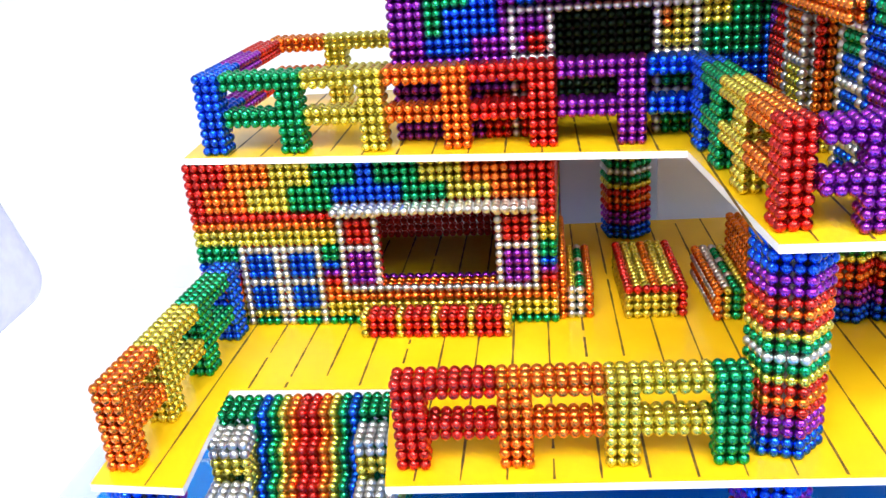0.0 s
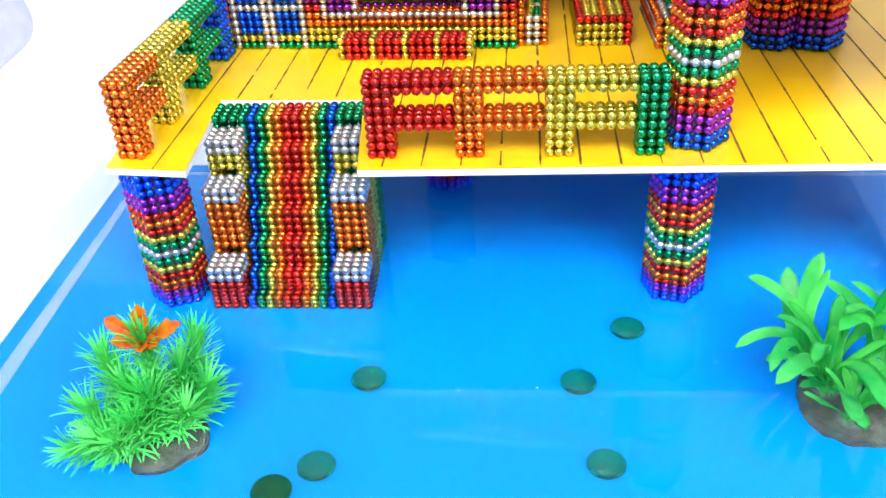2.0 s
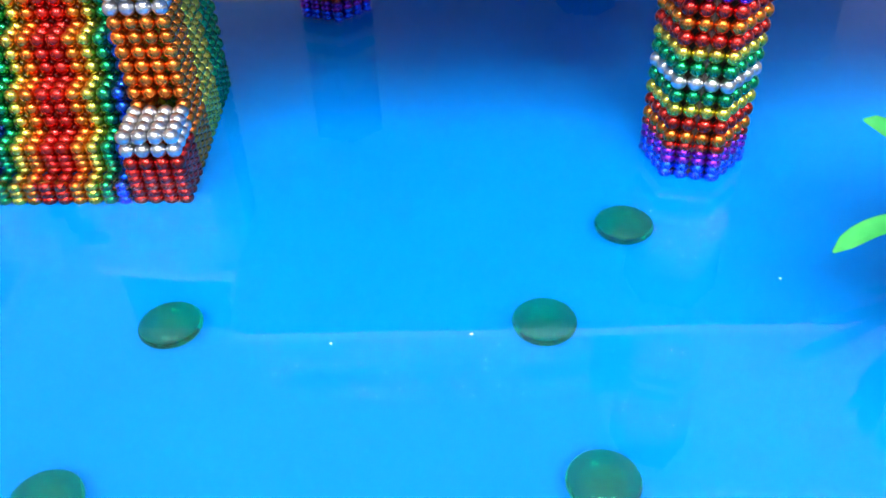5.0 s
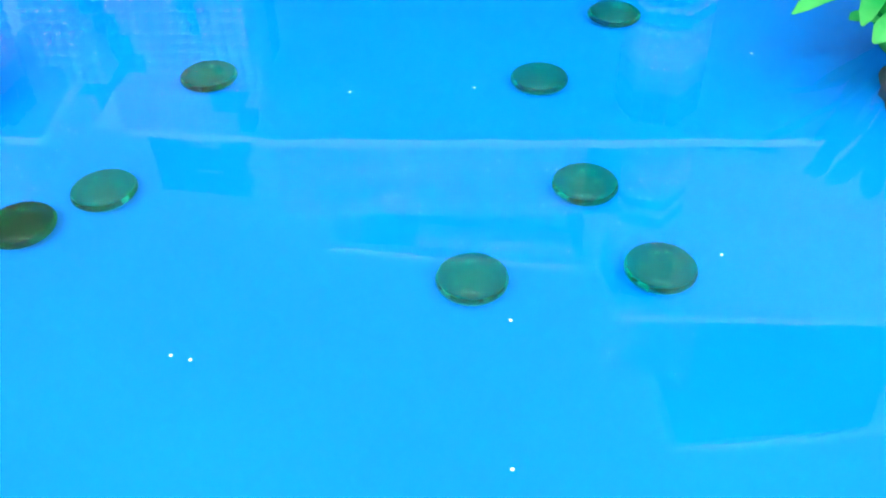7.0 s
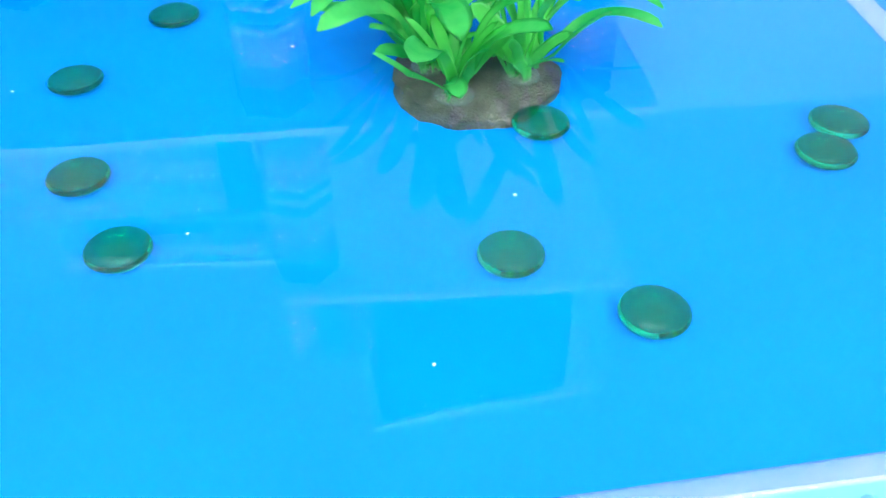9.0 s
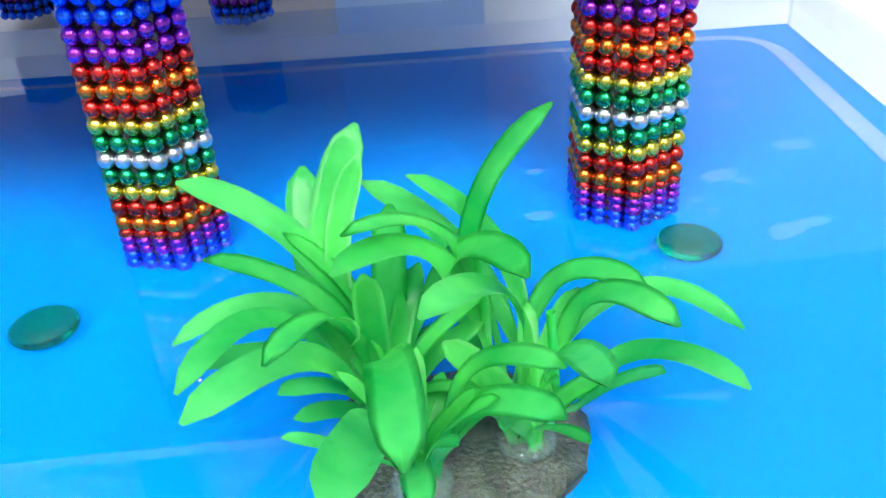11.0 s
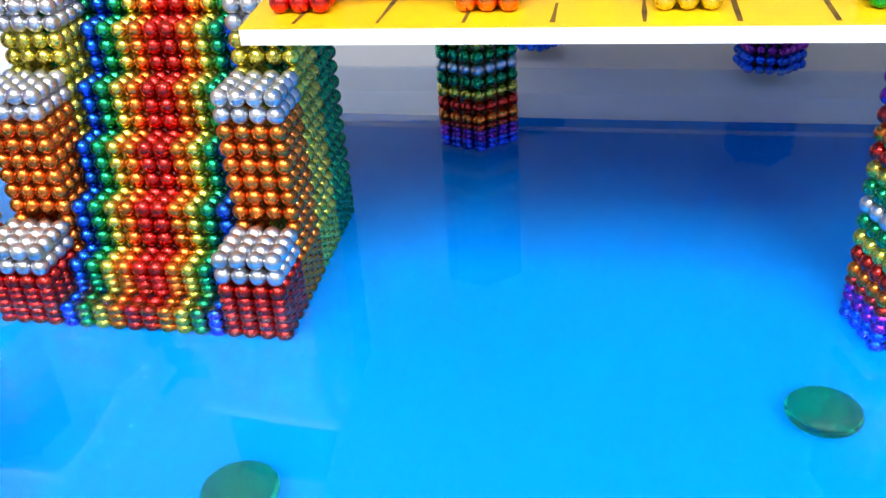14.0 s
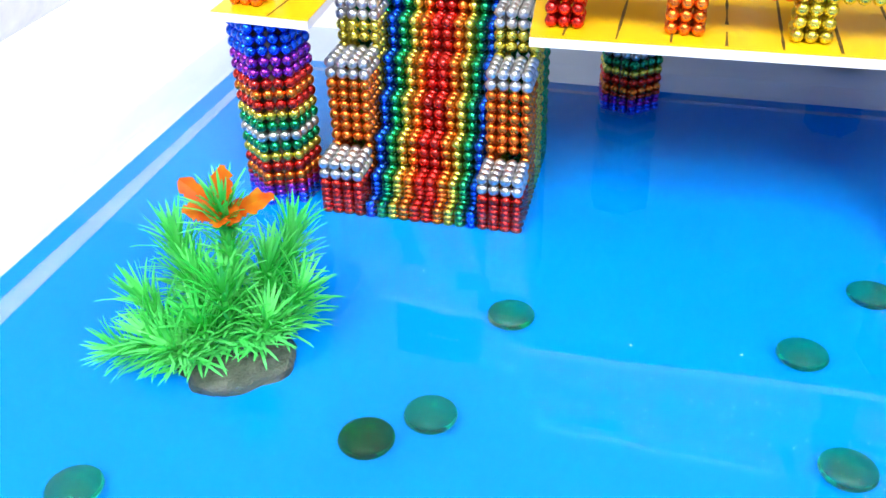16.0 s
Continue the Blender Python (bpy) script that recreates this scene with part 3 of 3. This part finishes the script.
def strap_bm(path, width, facing, profile, crease=0.16, teeth=0.0, rnd=None):
    """A thin bent blade through the points of path; facing: the way its upper side looks; profile: width along it, 0 to 1."""
    pts = [Vector(p) for p in path]
    a, m, t = pts
    h = (m - a).length / ((m - a).length + (t - m).length)
    c = (m - (1 - h) ** 2 * a - h * h * t) / (2 * h * (1 - h))
    bm, rows, n = bmesh.new(), [], 18
    for q in range(n + 1):
        s = q / n
        p = (1 - s) ** 2 * a + 2 * s * (1 - s) * c + s * s * t
        d = (2 * (1 - s) * (c - a) + 2 * s * (t - c)).normalized()
        side = d.cross(Vector(facing)).normalized()
        up = side.cross(d)
        w = width * profile(s)
        row = []
        for x in (-0.5, -0.3, 0, 0.3, 0.5):
            f = 1 + (teeth * rnd.uniform(-1, 1) if teeth and s > 0.35 and abs(x) > 0.4 else 0)
            row.append(bm.verts.new(p + side * (x * w * f) + up * (crease * w * abs(x) * 2)))
        rows.append(row)
    for r0, r1 in zip(rows, rows[1:]):
        for x in range(4):
            bm.faces.new((r0[x], r0[x + 1], r1[x + 1], r1[x]))
    bmesh.ops.solidify(bm, geom=bm.faces[:], thickness=0.0006)
    bmesh.ops.recalc_face_normals(bm, faces=bm.faces[:])
    return bm


def strap_profile(stalk):
    """Slim stalk, broad blade, rounded tip."""
    def at(s):
        f = max(0.0, min(1.0, (s - stalk) / 0.34))
        w = 0.26 + 0.74 * f * f * (3 - 2 * f)
        return w * max(0.02, 1 - (max(0.0, s - 0.84) / 0.16) ** 2.2) ** 0.5
    return at


fern = empty("broadleaf_plant", Matrix.Identity(4), "bright green plastic plant with strap leaves on grey stone", "plant")
st = part("stone_base", stone_bm(0.0295, 0.0255, 0.0098, 3.1), STONE, fern, "rough grey resin stone", True)
st.location = (0.236, -0.082, 0)
ROOT = {"A": (0.2215, -0.076, 0.0085), "B": (0.2505, -0.0855, 0.0085), "C": (0.2275, -0.0945, 0.0085)}
FACING = {"h": (0, -0.3, 0.95), "c": (0, -0.85, 0.53), "t": (0.05, -0.55, 0.83)}
rnd = random.Random(11)


def leaf(root, mid, tip, width, face):
    x, y, z = ROOT[root]
    base = (x + rnd.uniform(-0.0035, 0.0035), y + rnd.uniform(-0.0035, 0.0035), z)
    turn = Vector(FACING[face]) + Vector((rnd.uniform(-0.2, 0.2), rnd.uniform(-0.12, 0.12), 0))
    part("leaf", strap_bm((base, mid, tip), {"h": 0.72, "c": 0.95, "t": 0.84}[face] * width, turn, strap_profile(0.04 if face == "c" else 0.24), 0.12), LEAF, fern, "", True)


leaf("A", (0.1970, -0.0549, 0.0599), (0.1821, -0.0558, 0.0693), 0.0110, "h")
leaf("A", (0.2091, -0.0720, 0.0483), (0.1901, -0.0803, 0.0655), 0.0085, "h")
leaf("A", (0.1946, -0.0634, 0.0420), (0.1774, -0.0706, 0.0386), 0.0080, "h")
leaf("A", (0.1955, -0.0826, 0.0514), (0.1852, -0.1007, 0.0509), 0.0080, "h")
leaf("A", (0.1991, -0.0786, 0.0406), (0.1865, -0.0891, 0.0466), 0.0075, "h")
leaf("A", (0.2086, -0.0841, 0.0421), (0.1867, -0.1068, 0.0493), 0.0110, "h")
leaf("A", (0.2115, -0.0836, 0.0521), (0.2020, -0.1029, 0.0572), 0.0095, "h")
leaf("A", (0.2119, -0.0818, 0.0318), (0.2017, -0.0937, 0.0424), 0.0075, "h")
leaf("C", (0.2115, -0.0942, 0.0273), (0.2019, -0.1001, 0.0374), 0.0045, "h")
leaf("A", (0.2118, -0.0504, 0.0524), (0.2199, -0.0395, 0.0717), 0.0095, "c")
leaf("A", (0.2069, -0.0481, 0.0469), (0.2062, -0.0353, 0.0600), 0.0095, "c")
leaf("A", (0.2143, -0.0542, 0.0545), (0.2203, -0.0510, 0.0700), 0.0060, "c")
leaf("A", (0.2109, -0.0576, 0.0467), (0.2022, -0.0566, 0.0554), 0.0055, "h")
leaf("B", (0.2346, -0.0541, 0.0523), (0.2196, -0.0467, 0.0608), 0.0100, "h")
leaf("B", (0.2409, -0.0570, 0.0585), (0.2297, -0.0550, 0.0660), 0.0075, "h")
leaf("B", (0.2474, -0.0600, 0.0684), (0.2591, -0.0644, 0.0844), 0.0052, "c")
leaf("A", (0.2414, -0.0739, 0.0585), (0.2492, -0.0967, 0.0664), 0.0110, "h")
leaf("B", (0.2435, -0.0930, 0.0620), (0.2293, -0.1140, 0.0729), 0.0100, "h")
leaf("B", (0.2301, -0.0730, 0.0652), (0.2168, -0.0857, 0.0714), 0.0080, "h")
leaf("B", (0.2253, -0.0795, 0.0640), (0.2145, -0.0910, 0.0666), 0.0100, "h")
leaf("A", (0.2240, -0.0633, 0.0416), (0.2258, -0.0574, 0.0609), 0.0080, "c")
leaf("A", (0.2197, -0.0717, 0.0377), (0.2190, -0.0733, 0.0545), 0.0070, "c")
leaf("B", (0.2646, -0.0761, 0.0523), (0.2735, -0.0875, 0.0549), 0.0085, "h")
leaf("B", (0.2665, -0.0869, 0.0540), (0.2743, -0.1047, 0.0587), 0.0095, "h")
leaf("B", (0.2843, -0.0713, 0.0418), (0.2976, -0.0800, 0.0361), 0.0070, "h")
leaf("B", (0.2758, -0.0889, 0.0401), (0.2882, -0.1061, 0.0438), 0.0090, "h")
leaf("B", (0.2564, -0.0997, 0.0510), (0.2581, -0.1210, 0.0615), 0.0105, "h")
leaf("C", (0.2402, -0.0952, 0.0466), (0.2528, -0.1129, 0.0592), 0.0075, "h")
leaf("B", (0.2651, -0.0922, 0.0343), (0.2722, -0.1058, 0.0494), 0.0075, "h")
leaf("C", (0.2391, -0.0987, 0.0389), (0.2526, -0.1156, 0.0503), 0.0100, "h")
leaf("A", (0.2236, -0.1005, 0.0528), (0.2250, -0.1297, 0.0564), 0.0115, "t")
leaf("A", (0.2187, -0.1021, 0.0394), (0.2118, -0.1302, 0.0512), 0.0120, "t")
leaf("C", (0.2263, -0.0989, 0.0245), (0.2272, -0.1122, 0.0274), 0.0080, "t")

# short inner leaves that fill the heart of the plant
for q in range(34):
    key = "ABC"[q % 3]
    x, y, z = ROOT[key]
    a = 2.4 * q + rnd.uniform(-0.3, 0.3)
    r = rnd.uniform(0.008, 0.024)
    top = rnd.uniform(0.026, 0.05)
    tip = (x + r * math.cos(a), y + r * math.sin(a), top)
    leaf(key, (x + 0.34 * r * math.cos(a), y + 0.34 * r * math.sin(a), 0.62 * top + 0.004), tip, rnd.uniform(0.0036, 0.0066), "h" if q % 4 else "c")
for key, (x, y, z) in ROOT.items():
    bm = bmesh.new()
    bmesh.ops.create_cone(bm, cap_ends=True, segments=28, radius1=0.0066, radius2=0.006, depth=0.001, matrix=Matrix.Translation((x, y, 0.0104)))
    part("root_disc", bm, COLLAR, fern, "clear plastic disc round the stems", True)
    part("root_stem", strip_bm([Vector((x, y, 0.008)), Vector((x, y, 0.014)), Vector((x, y, 0.02))], 0.0034, 10), LEAF, fern, "", True)
for x, y, z in ((0.243, -0.074, 0.056), (0.256, -0.083, 0.047)):
    part("stem_stub", strip_bm([Vector((x, y, 0.012)), Vector((x + 0.001, y, z * 0.6)), Vector((x, y + 0.001, z))], 0.001, 8), GRASS, fern, "", True)


def whorl_bm(stem, rnd, length, gap=0.005, count=18):
    """Long curved needles in tiers along a bent stem: the low ones spread, the top ones stand."""
    bm = bmesh.new()
    total = sum((b - a).length for a, b in zip(stem, stem[1:]))
    tiers = max(2, round(total / gap))
    for q in range(1, tiers + 1):
        s = q / tiers * (len(stem) - 1)
        k = min(int(s), len(stem) - 2)
        p = stem[k].lerp(stem[k + 1], s - k)
        axis = (stem[k + 1] - stem[k]).normalized()
        u = axis.orthogonal().normalized()
        w = axis.cross(u)
        top = q / tiers
        for c in range(count):
            a = 2 * math.pi * (c + rnd.random() * 0.7) / count + 1.3 * q
            out = u * math.cos(a) + w * math.sin(a)
            ln = length * rnd.uniform(0.85, 1.12)
            lean = radians(rnd.uniform(36, 56) - 26 * top ** 2)
            bend = -rnd.uniform(-0.1, 0.42)
            line = []
            for f in (0, 0.3, 0.6, 0.85, 1.0):
                ang = lean - bend * f
                line.append(p + (out * math.sin(ang) + axis * math.cos(ang)) * ln * f - Vector((0, 0, 1)) * (0.12 * ln * f * f * (1 - top)))
            side = out.cross(axis).normalized()
            rings = []
            for q2, wide in zip(line, (0.0005, 0.00066, 0.0006, 0.00042, 0.0001)):
                rings.append([bm.verts.new(x) for x in (q2 - side * wide, q2 + side * wide, q2 - axis * 0.0003)])
            for r0, r1 in zip(rings, rings[1:]):
                for i in range(3):
                    bm.faces.new((r0[i], r0[(i + 1) % 3], r1[(i + 1) % 3], r1[i]))
            bm.faces.new(rings[-1])
    return bm


grass = empty("flowering_plant", Matrix.Identity(4), "green plastic grass plant with an orange flower on a stone", "plant")
st = part("stone_base", stone_bm(0.0225, 0.0215, 0.009, 8.4), STONE, grass, "flat grey resin stone", True)
st.location = (-0.0975, -0.108, 0)
STEMS = [(-0.095, -0.103, 0.062, 0.014), (-0.120, -0.096, 0.046, 0.018), (-0.083, -0.080, 0.043, 0.019), (-0.124, -0.115, 0.032, 0.018), (-0.128, -0.127, 0.019, 0.017),
         (-0.096, -0.112, 0.039, 0.019), (-0.076, -0.096, 0.029, 0.018), (-0.109, -0.127, 0.024, 0.018), (-0.110, -0.104, 0.037, 0.018),
         (-0.087, -0.094, 0.038, 0.018), (-0.117, -0.125, 0.025, 0.018), (-0.083, -0.109, 0.026, 0.017), (-0.103, -0.119, 0.028, 0.018)]
rnd = random.Random(5)
for x, y, z, ln in STEMS:
    a = Vector((-0.098 + (x + 0.098) * 0.6, -0.108 + (y + 0.108) * 0.6, 0.005))
    t = Vector((x, y, z + 0.003))
    b = a.lerp(t, 0.5) + Vector((0, 0, 0.004))
    stem = [a, a.lerp(b, 0.5) + Vector((0, 0, 0.001)), b, b.lerp(t, 0.5), t]
    st = part("stem", strip_bm(stem, 0.0012, 6), GRASS, grass, "", True)
    part("needle_leaves", whorl_bm(stem, rnd, ln), GRASS, st)
top = Vector((-0.0955, -0.1035, 0.069))
bloom = part("flower_cup", whorl_bm([top - Vector((0, 0, 0.009)), top], rnd, 0.0175, 0.0032, 20), GRASS, grass, "green leafy cup under the bloom")


def petal_profile(s):
    return (0.3 + 0.7 * min(1, s / 0.55)) * (1 if s < 0.8 else 1 - 0.75 * (s - 0.8) / 0.2)


for a, reach, up in ((92, 0.006, 0.0165), (168, 0.0165, 0.0105), (12, 0.0185, 0.0075), (205, 0.013, 0.004), (285, 0.009, 0.001), (330, 0.011, 0.003)):
    a = radians(a)
    tip = top + Vector((reach * math.cos(a), reach * math.sin(a), up))
    base = top - Vector((0, 0, 0.002))
    mid = base.lerp(tip, 0.5) + Vector((0, 0, 0.0016))
    part("petal", strap_bm((base, mid, tip), rnd.uniform(0.0060, 0.0074), (0.1, -0.7, 0.7), petal_profile, 0.12, 0.3, rnd), FLOWER, bloom, "ragged orange petal")
part("stamens", whorl_bm([top - Vector((0, 0, 0.002)), top + Vector((0, 0, 0.002))], rnd, 0.008, 0.002, 9), FLOWER, bloom, "ring of orange spikes")


# ---- crumbs in the water ----
FOOD = plain("white_crumb", (0.8, 0.8, 0.78), (0.9, 0.9, 0.9), 300, 0.6)
rnd = random.Random(3)
for x, y in ((0.0438, -0.0722), (0.0834, -0.0696), (0.1471, -0.1463), (0.0176, -0.1827), (0.0916, -0.2109), (0.0127, -0.1815), (0.0923, -0.1692), (0.2398, -0.1397), (0.175, -0.05), (0.21, -0.2)):
    bm = bmesh.new()
    bmesh.ops.create_icosphere(bm, subdivisions=2, radius=0.0005)
    for v in bm.verts:
        v.co *= 1 + 0.5 * noise.noise(v.co * 1500 + Vector((x * 90, y * 90, 0)))
        v.co.z *= 0.6
    c = part("crumb", bm, FOOD, None, "", True)
    c.location = (x, y, 0.0004)
    c.rotation_euler = (0, 0, rnd.uniform(0, 6))
    tagged(c, "tiny white food crumb on the tank floor", "crumb", "crumbs")

# ---- pale film floating on the water ----
FILM = sheet_plastic("pale_film", 0.06, 0.02)
for x, y, size in ((0.321, 0.001, 4.8), (0.338, 0.047, 4.2), (0.343, 0.065, 3.6), (0.349, 0.016, 5.5), (0.326, -0.003, 2.4), (0.348, 0.038, 2.2), (0.337, -0.027, 3.8),
                   (0.329, -0.030, 4.6), (0.310, -0.011, 1.6), (0.313, -0.017, 1.8), (0.275, 0.081, 4.6), (0.282, 0.072, 3.4), (0.269, 0.013, 2.2), (0.266, -0.012, 3.6)):
    bm = bmesh.new()
    seed = Vector((x * 300, y * 300, 0))
    ring = []
    for q in range(18):
        a = 2 * math.pi * q / 18
        r = size * 0.001 * (1 + 0.5 * noise.noise(seed + Vector((math.cos(a), math.sin(a), 0)) * 1.6))
        ring.append(bm.verts.new((1.25 * r * math.cos(a), 0.7 * r * math.sin(a), 0)))
    face = bm.faces.new(ring)
    bmesh.ops.inset_region(bm, faces=[face], thickness=0.0003, depth=0.0002)
    film = part("film_flake", bm, FILM, None, "", True)
    film.location = (x, y, WATER + 0.0002)
    film.rotation_euler = (0, 0, rnd.uniform(-0.5, 0.5))
    film.visible_shadow = False
    tagged(film, "thin pale film flake floating on the water", "film flake", "film flakes")

# ---- drops on the front lip ----
DROP = clear("water_drop", (1, 1, 1), 1.08)
DROP.node_tree.nodes["Principled BSDF"].inputs["Coat Weight"].default_value = 0.6
for q in range(70):
    x = rnd.uniform(-0.02, 0.40)
    r = rnd.uniform(0.0005, 0.0009) if q % 4 else rnd.uniform(0.0010, 0.0019)
    bm = bmesh.new()
    bmesh.ops.create_uvsphere(bm, u_segments=12, v_segments=8, radius=r)
    seed = Vector((x * 700, q, 0))
    for v in bm.verts:
        v.co *= 1 + 0.35 * noise.noise(v.co * 700 + seed)
        v.co.x *= 1.5
        v.co.z *= 0.4 if v.co.z > 0 else 0.1
    d = part("water_drop", bm, DROP, None, "", True)
    d.location = (x, -0.2698 + 0.0327 * (x - 0.02) - rnd.uniform(0.0, 0.0068), 0.0377)
    tagged(d, "clear water drop lying on the tank lip", "water drop", "lip drops")
